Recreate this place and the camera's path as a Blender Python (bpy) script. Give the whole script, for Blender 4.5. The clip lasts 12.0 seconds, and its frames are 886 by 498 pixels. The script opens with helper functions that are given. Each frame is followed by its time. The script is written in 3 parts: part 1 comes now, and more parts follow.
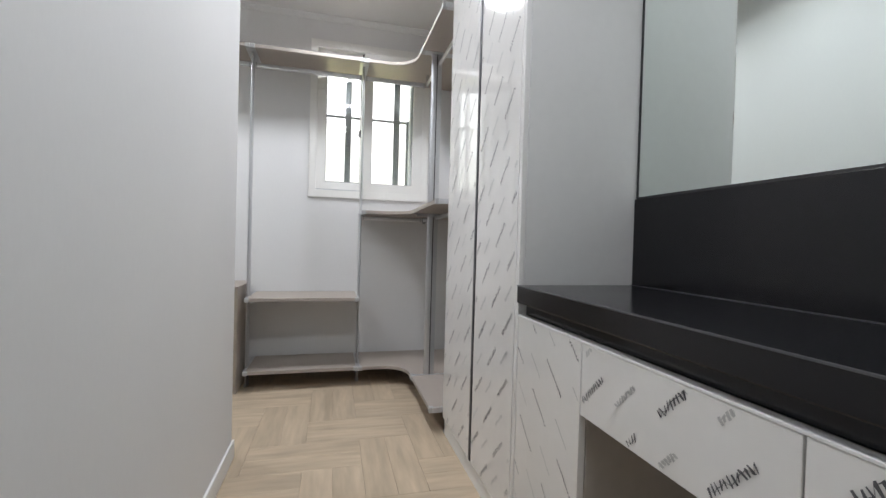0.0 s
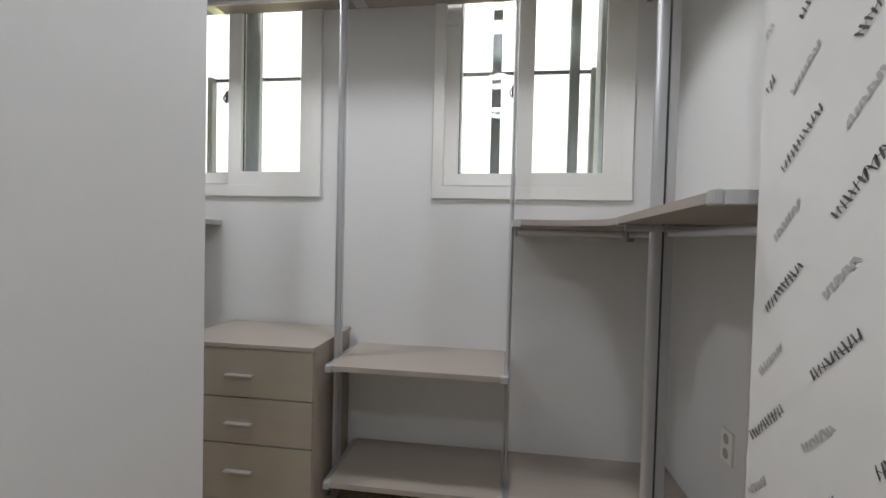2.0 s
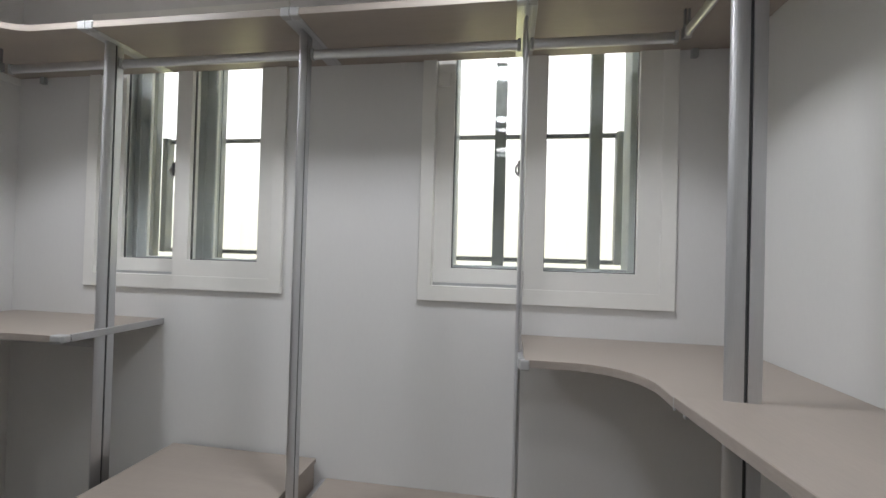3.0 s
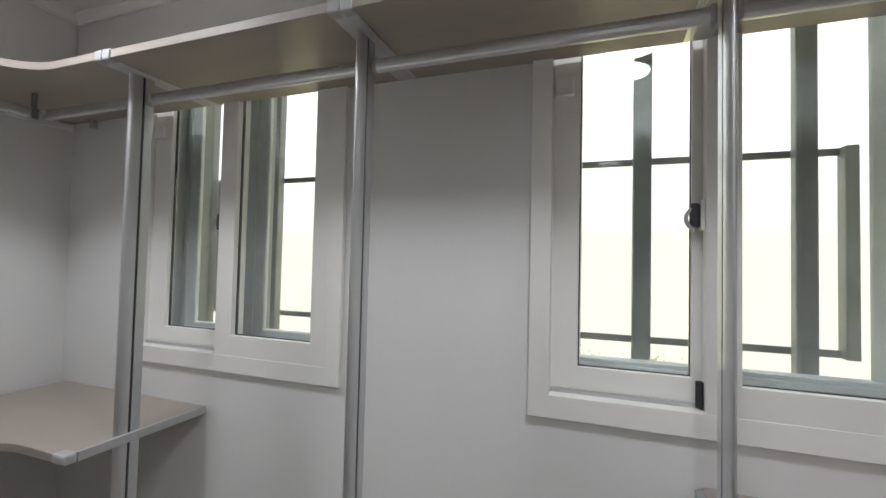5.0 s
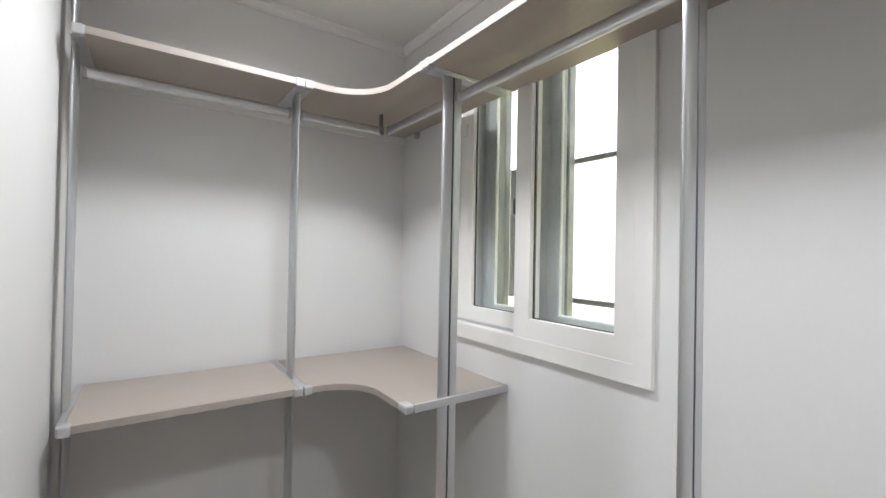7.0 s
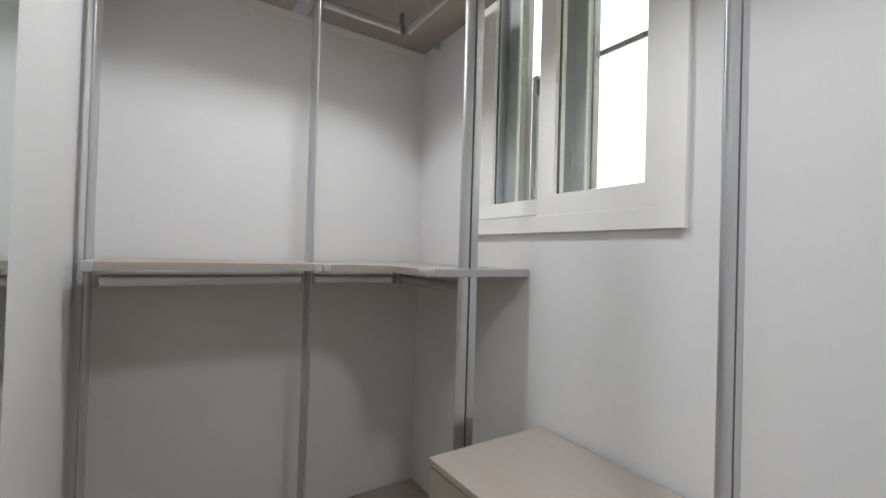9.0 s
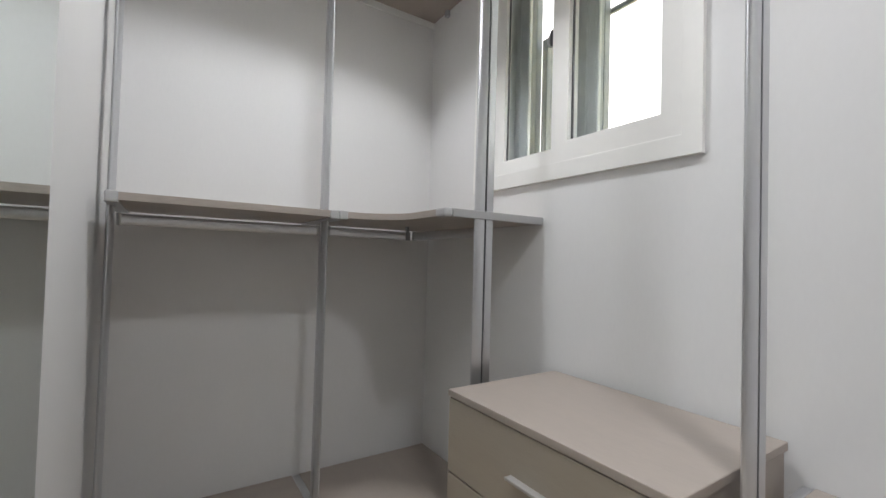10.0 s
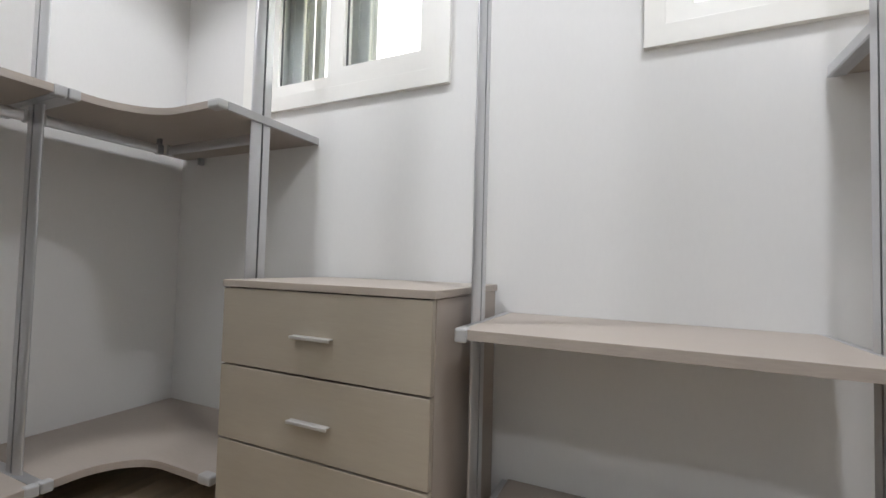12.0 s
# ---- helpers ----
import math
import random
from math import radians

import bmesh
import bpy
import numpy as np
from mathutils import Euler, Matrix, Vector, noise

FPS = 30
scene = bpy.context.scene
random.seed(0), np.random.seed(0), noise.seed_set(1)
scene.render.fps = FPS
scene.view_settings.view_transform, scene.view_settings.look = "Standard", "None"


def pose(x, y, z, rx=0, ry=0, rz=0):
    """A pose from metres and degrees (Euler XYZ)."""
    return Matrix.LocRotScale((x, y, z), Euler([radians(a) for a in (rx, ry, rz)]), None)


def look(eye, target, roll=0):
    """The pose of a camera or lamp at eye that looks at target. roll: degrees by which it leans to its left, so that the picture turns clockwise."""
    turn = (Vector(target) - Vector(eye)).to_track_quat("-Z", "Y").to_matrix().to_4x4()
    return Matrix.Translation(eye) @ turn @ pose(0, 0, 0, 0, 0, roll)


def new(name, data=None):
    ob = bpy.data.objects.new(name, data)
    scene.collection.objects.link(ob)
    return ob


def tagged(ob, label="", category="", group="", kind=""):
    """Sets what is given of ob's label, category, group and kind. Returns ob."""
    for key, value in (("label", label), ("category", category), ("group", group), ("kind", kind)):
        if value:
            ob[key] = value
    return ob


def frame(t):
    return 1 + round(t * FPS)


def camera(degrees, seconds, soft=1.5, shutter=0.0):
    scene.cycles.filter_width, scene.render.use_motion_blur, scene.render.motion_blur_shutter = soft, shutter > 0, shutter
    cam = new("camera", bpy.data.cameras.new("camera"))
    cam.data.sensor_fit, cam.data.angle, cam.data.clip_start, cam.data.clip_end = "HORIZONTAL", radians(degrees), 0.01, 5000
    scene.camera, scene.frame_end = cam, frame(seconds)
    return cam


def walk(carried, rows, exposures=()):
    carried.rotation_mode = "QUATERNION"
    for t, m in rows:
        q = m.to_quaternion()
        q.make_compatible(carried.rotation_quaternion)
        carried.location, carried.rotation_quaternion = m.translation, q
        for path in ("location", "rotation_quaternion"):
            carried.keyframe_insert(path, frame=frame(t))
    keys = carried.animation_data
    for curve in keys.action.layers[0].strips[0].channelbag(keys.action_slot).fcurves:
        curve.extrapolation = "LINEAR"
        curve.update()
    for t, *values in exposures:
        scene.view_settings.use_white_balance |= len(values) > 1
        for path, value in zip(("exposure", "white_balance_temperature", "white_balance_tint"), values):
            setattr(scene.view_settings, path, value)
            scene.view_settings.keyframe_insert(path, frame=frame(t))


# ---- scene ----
cam = camera(92.5, 12.0)
EXPO = [
    (0.0, 2.1, 6340, 12.0), (0.7, 2.18, 6420, 12.0), (1.0, 2.06, 6500, 12.0), (1.5, 1.89, 6500, 12.0), (2.0, 1.63, 6500, 12.0), (2.5, 1.42, 6500, 12.0),
    (3.0, 1.42, 6500, 12.0), (5.0, 1.29, 6500, 12.0), (5.5, 1.28, 6500, 12.0), (5.9, 1.51, 6500, 12.0), (6.25, 2.32, 6500, 12.0), (6.7, 2.25, 6500, 12.0),
    (7.2, 1.96, 6500, 12.0), (9.0, 1.87, 6500, 12.0), (10.5, 2.06, 6500, 12.0), (11.0, 2.15, 6500, 12.0), (12.0, 2.31, 6500, 12.0),
]
PATH = [
    (0, (2.247, -3.67, 1.104), (2.75, -1.734, 1.072), 1.6),
    (0.5, (2.358, -3.305, 1.14), (2.53, -1.313, 1.099), 1.4),
    (1, (2.377, -2.926, 1.205), (2.396, -0.927, 1.145), 1.3),
    (1.5, (2.435, -2.561, 1.198), (2.307, -0.566, 1.154), 1.3),
    (2, (2.392, -2.208, 1.245), (2.135, -0.226, 1.192), 1.4),
    (2.5, (2.378, -1.916, 1.4), (2.081, 0.061, 1.373), 1.3),
    (3, (2.414, -1.74, 1.644), (2.104, 0.236, 1.667), 1.6),
    (3.2, (2.431, -1.707, 1.706), (2.124, 0.269, 1.749), 1.4),
    (4.8, (2.246, -1.264, 1.869), (1.748, 0.672, 1.937), 1.1),
    (5, (2.209, -1.222, 1.869), (1.539, 0.662, 1.932), 1.3),
    (5.5, (2.117, -1.195, 1.904), (0.989, 0.456, 1.923), 1.3),
    (6, (2.096, -1.175, 1.895), (0.658, 0.215, 1.916), 0.9),
    (6.5, (2.084, -1.155, 1.865), (0.498, 0.062, 1.889), 1.0),
    (7, (2.054, -1.157, 1.818), (0.413, -0.014, 1.838), 1.1),
    (7.2, (2.05, -1.147, 1.81), (0.397, -0.022, 1.816), 1.1),
    (8.8, (2.016, -1.143, 1.398), (0.333, -0.064, 1.431), 1.6),
    (9, (2.013, -1.153, 1.362), (0.338, -0.061, 1.386), 1.7),
    (9.5, (2.013, -1.171, 1.248), (0.337, -0.08, 1.284), 1.7),
    (10, (1.995, -1.205, 1.145), (0.321, -0.111, 1.193), 1.6),
    (10.5, (1.979, -1.23, 1.038), (0.341, -0.084, 1.093), 1.5),
    (11, (1.984, -1.262, 0.931), (0.485, 0.061, 0.991), 1.5),
    (11.5, (2.012, -1.301, 0.862), (0.823, 0.306, 0.924), 1.6),
    (12, (2.03, -1.335, 0.814), (1.194, 0.48, 0.889), 1.5),
]
walk(cam, [(t, look(eye, target, roll)) for t, eye, target, roll in PATH], EXPO)

# ---- world, sun and lamps ----
world = bpy.data.worlds.new("sky")
scene.world = world
world.use_nodes = True
wn = world.node_tree.nodes
sky = wn.new("ShaderNodeTexSky")
sky.sky_type = "NISHITA"
sky.sun_disc = False
sky.sun_elevation = radians(52)
sky.sun_rotation = radians(200)
sky.air_density, sky.dust_density = 1.2, 2.5
wn["Background"].inputs[1].default_value = 0.12
world.node_tree.links.new(sky.outputs[0], wn["Background"].inputs[0])
sun = new("sun", bpy.data.lights.new("sun", "SUN"))
sun.data.energy, sun.data.angle, sun.data.color = 5.0, radians(0.6), (1.0, 0.95, 0.86)
sun.matrix_world = look((0, 0, 0), (0.35, 1.0, -1.35))


def panel_lamp(name, x, y, z, size, watts, colour=(0.935, 0.967, 1.0)):
    ob = new(name, bpy.data.lights.new(name, "AREA"))
    ob.data.shape, ob.data.size, ob.data.energy, ob.data.color = "DISK", size, watts, colour
    ob.data.spread = radians(155)
    ob.matrix_world = pose(x, y, z)
    return ob


LAMPS = ((0.82, -0.75, 0.24, 4.0), (2.35, -0.75, 0.24, 3.9), (2.35, -2.0, 0.2, 1.7), (2.33, -3.1, 0.2, 3.7))
for lx, ly, size, watts in LAMPS:
    panel_lamp("ceiling_lamp", lx, ly, 2.872, size, watts)


# ---- materials ----
def material(name, colour, rough=0.5, metal=0.0, grain=0.05, scale=30.0, stretch=(1, 1, 1), bump=0.0, bump_scale=200.0,
             blotch=0.04, blotch_scale=2.0, coat=0.0, spread=0.0, rough_var=0.08):
    """A surface with a coarse and a fine variation of its colour, uneven gloss and fine relief."""
    m = bpy.data.materials.new(name)
    m.use_nodes = True
    n, l = m.node_tree.nodes, m.node_tree.links
    b = n["Principled BSDF"]
    co = n.new("ShaderNodeTexCoord")
    mp = n.new("ShaderNodeMapping")
    mp.inputs["Scale"].default_value = stretch
    l.new(co.outputs["Object"], mp.inputs[0])
    info = n.new("ShaderNodeObjectInfo")
    shift = n.new("ShaderNodeVectorMath")
    shift.operation = "MULTIPLY_ADD"
    shift.inputs[1].default_value = (7.3, 5.1, 3.7)
    l.new(info.outputs["Random"], shift.inputs[0])
    l.new(mp.outputs[0], shift.inputs[2])
    fine = n.new("ShaderNodeTexNoise")
    fine.inputs["Scale"].default_value, fine.inputs["Detail"].default_value = scale, 5
    l.new(shift.outputs[0], fine.inputs[0])
    wide = n.new("ShaderNodeTexNoise")
    wide.inputs["Scale"].default_value, wide.inputs["Detail"].default_value = blotch_scale, 2
    l.new(shift.outputs[0], wide.inputs[0])

    def ranged(socket, amount):
        r = n.new("ShaderNodeMapRange")
        r.inputs[1].default_value, r.inputs[2].default_value = 0.3, 0.7
        r.inputs[3].default_value, r.inputs[4].default_value = 1 - amount, 1 + amount
        l.new(socket, r.inputs[0])
        return r.outputs[0]

    def times(a, c):
        k = n.new("ShaderNodeMath")
        k.operation = "MULTIPLY"
        l.new(a, k.inputs[0])
        l.new(c, k.inputs[1])
        return k.outputs[0]

    value = times(ranged(fine.outputs[0], grain), ranged(wide.outputs[0], blotch))
    if spread:
        r = n.new("ShaderNodeMapRange")
        r.inputs[3].default_value, r.inputs[4].default_value = 1 - spread, 1 + spread
        l.new(info.outputs["Random"], r.inputs[0])
        value = times(value, r.outputs[0])
    mul = n.new("ShaderNodeVectorMath")
    mul.operation = "SCALE"
    mul.inputs[0].default_value = colour
    l.new(value, mul.inputs["Scale"])
    l.new(mul.outputs[0], b.inputs["Base Color"])
    rr = n.new("ShaderNodeMapRange")
    rr.inputs[3].default_value, rr.inputs[4].default_value = max(0.0, rough - rough_var), min(1.0, rough + rough_var)
    l.new(wide.outputs[0], rr.inputs[0])
    l.new(rr.outputs[0], b.inputs["Roughness"])
    b.inputs["Metallic"].default_value = metal
    b.inputs["Coat Weight"].default_value = coat
    b.inputs["Coat Roughness"].default_value = 0.06
    if bump:
        t = n.new("ShaderNodeTexNoise")
        t.inputs["Scale"].default_value, t.inputs["Detail"].default_value = bump_scale, 3
        l.new(shift.outputs[0], t.inputs[0])
        bp = n.new("ShaderNodeBump")
        bp.inputs["Strength"].default_value, bp.inputs["Distance"].default_value = bump, 0.002
        l.new(t.outputs[0], bp.inputs["Height"])
        l.new(bp.outputs[0], b.inputs["Normal"])
    return m


WALL = material("wallpaper", (0.70, 0.695, 0.69), 0.75, grain=0.008, scale=110, blotch=0.02, blotch_scale=1.5, bump=0.07, bump_scale=260, stretch=(1, 1, 0.35))
CEIL = material("ceiling_paper", (0.73, 0.73, 0.717), 0.8, grain=0.015, scale=120, blotch=0.02, bump=0.2, bump_scale=220)
TRIM = material("white_trim", (0.76, 0.76, 0.74), 0.45, grain=0.01, blotch=0.02)
PVC = material("window_plastic", (0.80, 0.79, 0.76), 0.35, grain=0.01, blotch=0.02, rough_var=0.05)
LAMINATE = material("greige_laminate", (0.36, 0.312, 0.272), 0.42, grain=0.03, scale=26, stretch=(1, 9, 9), blotch=0.04, bump=0.08, bump_scale=90)
LAMINATE_Y = material("greige_laminate_turned", (0.36, 0.312, 0.272), 0.42, grain=0.03, scale=26, stretch=(9, 1, 9), blotch=0.04, bump=0.08, bump_scale=90)
EDGE = material("pale_edge_band", (0.36, 0.315, 0.28), 0.55, grain=0.06, scale=30, stretch=(1, 1, 8), blotch=0.03)
DRAWER = material("taupe_drawer_laminate", (0.35, 0.305, 0.25), 0.4, grain=0.025, scale=22, stretch=(1, 8, 8), blotch=0.03, bump=0.05, bump_scale=120)
ALU = material("satin_aluminium", (0.58, 0.585, 0.60), 0.33, metal=0.85, grain=0.03, scale=60, stretch=(8, 8, 0.4), blotch=0.05)
SLOT = material("dark_groove", (0.07, 0.07, 0.075), 0.5, metal=0.4, grain=0.05)
HANDLE = material("silver_handle", (0.50, 0.485, 0.47), 0.38, metal=0.5, grain=0.03, scale=50)
CAP = material("grey_plastic_cap", (0.42, 0.42, 0.425), 0.45, grain=0.02, blotch=0.03)
ROD = material("rod_aluminium", (0.60, 0.60, 0.61), 0.34, metal=0.95, grain=0.03, scale=40, blotch=0.04)
HOOK = material("dark_steel_hook", (0.25, 0.25, 0.255), 0.4, metal=0.6, grain=0.05)
OUTER = material("grey_outer_frame", (0.40, 0.42, 0.425), 0.45, metal=0.1, grain=0.06, scale=18, blotch=0.1)
GRILLE = material("weathered_grille", (0.19, 0.195, 0.205), 0.5, metal=0.3, grain=0.18, scale=45, blotch=0.15, blotch_scale=6, bump=0.3)
FILM = material("white_gloss_film", (0.74, 0.727, 0.705), 0.07, grain=0.01, blotch=0.02, rough_var=0.03, bump=0.02, bump_scale=9)
INK = material("black_print", (0.085, 0.085, 0.09), 0.4, grain=0.3, scale=120)
INK_PALE = material("grey_print", (0.42, 0.42, 0.41), 0.4, grain=0.12, scale=120)
STONE = material("black_stone", (0.009, 0.009, 0.0105), 0.2, grain=0.03, scale=120, blotch=0.05, blotch_scale=3, rough_var=0.05)
PANEL = material("grey_side_panel", (0.68, 0.67, 0.655), 0.5, grain=0.012, blotch=0.02)
KNEE = material("beige_carcass", (0.40, 0.37, 0.33), 0.55, grain=0.03, blotch=0.04)
STONE.node_tree.nodes["Principled BSDF"].inputs["Specular IOR Level"].default_value = 0.38
# grey of the painted worktop highlight and of the sealant line
STONE_EDGE = material("edge_highlight_and_sealant", (0.07, 0.07, 0.075), 0.4, grain=0.1)
RUBBER = material("black_rubber", (0.02, 0.02, 0.022), 0.6, grain=0.05)
GAP_SHADE = material("painted_gap_shade", (0.05, 0.048, 0.045), 0.8, grain=0.05)
PLANK = material("oak_look_plank", (0.455, 0.362, 0.258), 0.42, grain=0.10, scale=5, stretch=(1, 7, 1), blotch=0.12, blotch_scale=2.2, bump=0.1, bump_scale=60, spread=0.06)
JOINT = material("floor_joint", (0.36, 0.285, 0.205), 0.8, grain=0.1)
OUTLET = material("ivory_plastic", (0.78, 0.77, 0.73), 0.4, grain=0.01)
GROUND = material("dry_grass_ground", (0.46, 0.43, 0.22), 0.95, grain=0.25, scale=2, blotch=0.3, blotch_scale=0.12, bump=0.5, bump_scale=40)
LEAF = material("leaf", (0.17, 0.20, 0.05), 0.6, grain=0.3, scale=8)
LAMPFACE = material("white_lamp_housing", (0.8, 0.8, 0.8), 0.4, grain=0.01)


def simple(name):
    m = bpy.data.materials.new(name)
    m.use_nodes = True
    return m, m.node_tree.nodes["Principled BSDF"]


GLASS, gb = simple("window_glass")
gb.inputs["Base Color"].default_value = (0.96, 0.99, 0.975, 1)
gb.inputs["Transmission Weight"].default_value, gb.inputs["Roughness"].default_value, gb.inputs["IOR"].default_value = 1.0, 0.0, 1.45
MIRROR, mb = simple("mirror_silver")
mb.inputs["Base Color"].default_value = (0.80, 0.86, 0.83, 1)
mb.inputs["Metallic"].default_value, mb.inputs["Roughness"].default_value = 1.0, 0.02


# ---- mesh helpers ----
def part(name, bm, mat, parent=None, label="", smooth=False):
    """Links a bmesh as one mesh object, under a thing where one is given."""
    me = bpy.data.meshes.new(name)
    bmesh.ops.recalc_face_normals(bm, faces=bm.faces)
    bm.to_mesh(me)
    bm.free()
    for mm in (mat if isinstance(mat, (list, tuple)) else (mat,)):
        me.materials.append(mm)
    if smooth:
        for f in me.polygons:
            f.use_smooth = True
    ob = new(name, me)
    if parent:
        ob.parent = parent
    if label:
        tagged(ob, label)
    return ob


def empty(name, x, y, z, label, category, group="", kind=""):
    ob = new(name)
    ob.location = (x, y, z)
    ob.empty_display_size = 0.05
    return tagged(ob, label, category, group, kind)


def add_box(bm, x0, x1, y0, y1, z0, z1, bevel=0.0, slot=0):
    vs = [bm.verts.new((x, y, z)) for x in (x0, x1) for y in (y0, y1) for z in (z0, z1)]
    fs = [bm.faces.new([vs[i] for i in q]) for q in ((0, 1, 3, 2), (4, 6, 7, 5), (0, 4, 5, 1), (2, 3, 7, 6), (0, 2, 6, 4), (1, 5, 7, 3))]
    for f in fs:
        f.material_index = slot
    if bevel:
        es = list({e for f in fs for e in f.edges})
        bmesh.ops.bevel(bm, geom=es, offset=bevel, segments=2, affect="EDGES", profile=0.5)
    return bm


def box(x0, x1, y0, y1, z0, z1, bevel=0.0):
    return add_box(bmesh.new(), x0, x1, y0, y1, z0, z1, bevel)


def boxes(*rows):
    bm = bmesh.new()
    for r in rows:
        add_box(bm, *r)
    return bm


def prism(points, z0, z1, bevel=0.0):
    """An upright slab over an outline in the plan."""
    bm = bmesh.new()
    f = bm.faces.new([bm.verts.new((x, y, z0)) for x, y in points])
    top = bmesh.ops.extrude_face_region(bm, geom=[f])
    bmesh.ops.translate(bm, vec=(0, 0, z1 - z0), verts=[v for v in top["geom"] if isinstance(v, bmesh.types.BMVert)])
    if bevel:
        es = [e for e in bm.edges if abs(e.verts[0].co.z - e.verts[1].co.z) < 1e-6]
        bmesh.ops.bevel(bm, geom=es, offset=bevel, segments=2, affect="EDGES", profile=0.5)
    return bm


def structure(ob, label, category):
    return tagged(ob, label, category, kind="structure")


# ---- the room ----
RX, ZC, RY, WX, END = 3.24, 2.94, -1.39, 1.782, -4.7
floor = part("floor", box(-0.1, 3.6, END - 0.1, 0.0, -0.12, -0.006), JOINT)
structure(floor, "light oak-look floor laid in a right-angled herringbone", "floor")
structure(part("ceiling", box(-0.2, 3.7, END - 0.2, 0.3, ZC, ZC + 0.2), CEIL), "plain white papered ceiling", "ceiling")

WINDOWS = ((0.418, 1.427), (2.04, 3.037))
Z0, Z1 = 1.45, 2.74
ob = part("wall_back", boxes((-0.2, 3.7, 0, 0.22, -0.12, Z0 + 0.03), (-0.2, 3.7, 0, 0.22, Z1 - 0.03, ZC),
                             (-0.2, 0.448, 0, 0.22, Z0 + 0.03, Z1 - 0.03), (1.397, 2.07, 0, 0.22, Z0 + 0.03, Z1 - 0.03),
                             (3.007, 3.7, 0, 0.22, Z0 + 0.03, Z1 - 0.03)), WALL)
structure(ob, "pale grey papered wall with two windows", "wall")
structure(part("wall_left", box(-0.2, 0, END - 0.2, 0, -0.12, ZC), WALL), "pale grey papered wall behind the shelves", "wall")
structure(part("wall_right", box(RX, 3.7, -1.325, 0, -0.12, ZC), WALL), "pale grey papered wall with a socket", "wall")
structure(part("wall_partition", box(0, WX, END, RY, -0.12, ZC), WALL), "thick pale grey papered partition wall", "wall")
structure(part("wall_vanity", box(3.42, 3.7, END - 0.2, -1.325, -0.12, ZC), WALL), "pale grey wall behind the dressing table", "wall")
structure(part("wall_end", box(WX, 3.42, END - 0.2, END, -0.12, ZC), WALL), "plain pale grey wall closing the passage", "wall")


def moulding(x0, y0, x1, y1, nx, ny):
    """A small stepped cornice along a wall; n points into the room."""
    bm = bmesh.new()
    prof = ((0, 0.012), (0.010, 0.012), (0.013, 0.022), (0.026, 0.036), (0.034, 0.040), (0.034, 0.052), (0, 0.052))
    ends = []
    for x, y in ((x0, y0), (x1, y1)):
        ends.append([bm.verts.new((x + nx * a, y + ny * a, ZC - 0.052 + b)) for a, b in prof])
    k = len(prof)
    for i in range(k):
        bm.faces.new((ends[0][i], ends[0][(i + 1) % k], ends[1][(i + 1) % k], ends[1][i]))
    bm.faces.new(ends[0])
    bm.faces.new(ends[1])
    return structure(part("trim", bm, CEIL), "slim white cornice moulding under the ceiling", "trim")


moulding(0, -0.001, RX, -0.001, 0, -1)
moulding(0.001, 0, 0.001, RY, 1, 0)
moulding(RX - 0.001, 0, RX - 0.001, -1.325, -1, 0)
moulding(0, RY + 0.001, WX, RY + 0.001, 0, 1)
moulding(WX + 0.001, RY, WX + 0.001, END, 1, 0)


def skirting(x0, x1, y0, y1):
    return structure(part("baseboard", box(x0, x1, y0, y1, 0.0, 0.092, 0.004), TRIM), "low white skirting board", "baseboard")


skirting(WX, WX + 0.012, END, RY + 0.012)
skirting(0.012, WX, RY, RY + 0.012)


# ---- windows ----
def add_ring(bm, l, r, z0, z1, wl, wr, wb, wt, y0, y1, bevel=0.0):
    """A welded frame with mitred corners round an opening: the outer limits, the width of each side, front and back."""
    outer = ((l, z0), (r, z0), (r, z1), (l, z1))
    inner = ((l + wl, z0 + wb), (r - wr, z0 + wb), (r - wr, z1 - wt), (l + wl, z1 - wt))
    fo, fi, ho, hi = ([bm.verts.new((x, y, z)) for x, z in q] for q, y in ((outer, y0), (inner, y0), (outer, y1), (inner, y1)))
    for i in range(4):
        j = (i + 1) % 4
        for q in ((fo[i], fo[j], fi[j], fi[i]), (ho[j], ho[i], hi[i], hi[j]), (fo[j], fo[i], ho[i], ho[j]), (fi[i], fi[j], hi[j], hi[i])):
            bm.faces.new(q)
    if bevel:
        rims = [e for q in (fo, fi) for i in range(4) for e in q[i].link_edges if e.other_vert(q[i]) is q[(i + 1) % 4]]
        bmesh.ops.bevel(bm, geom=rims, offset=bevel, segments=2, affect="EDGES", profile=0.5)
    return bm


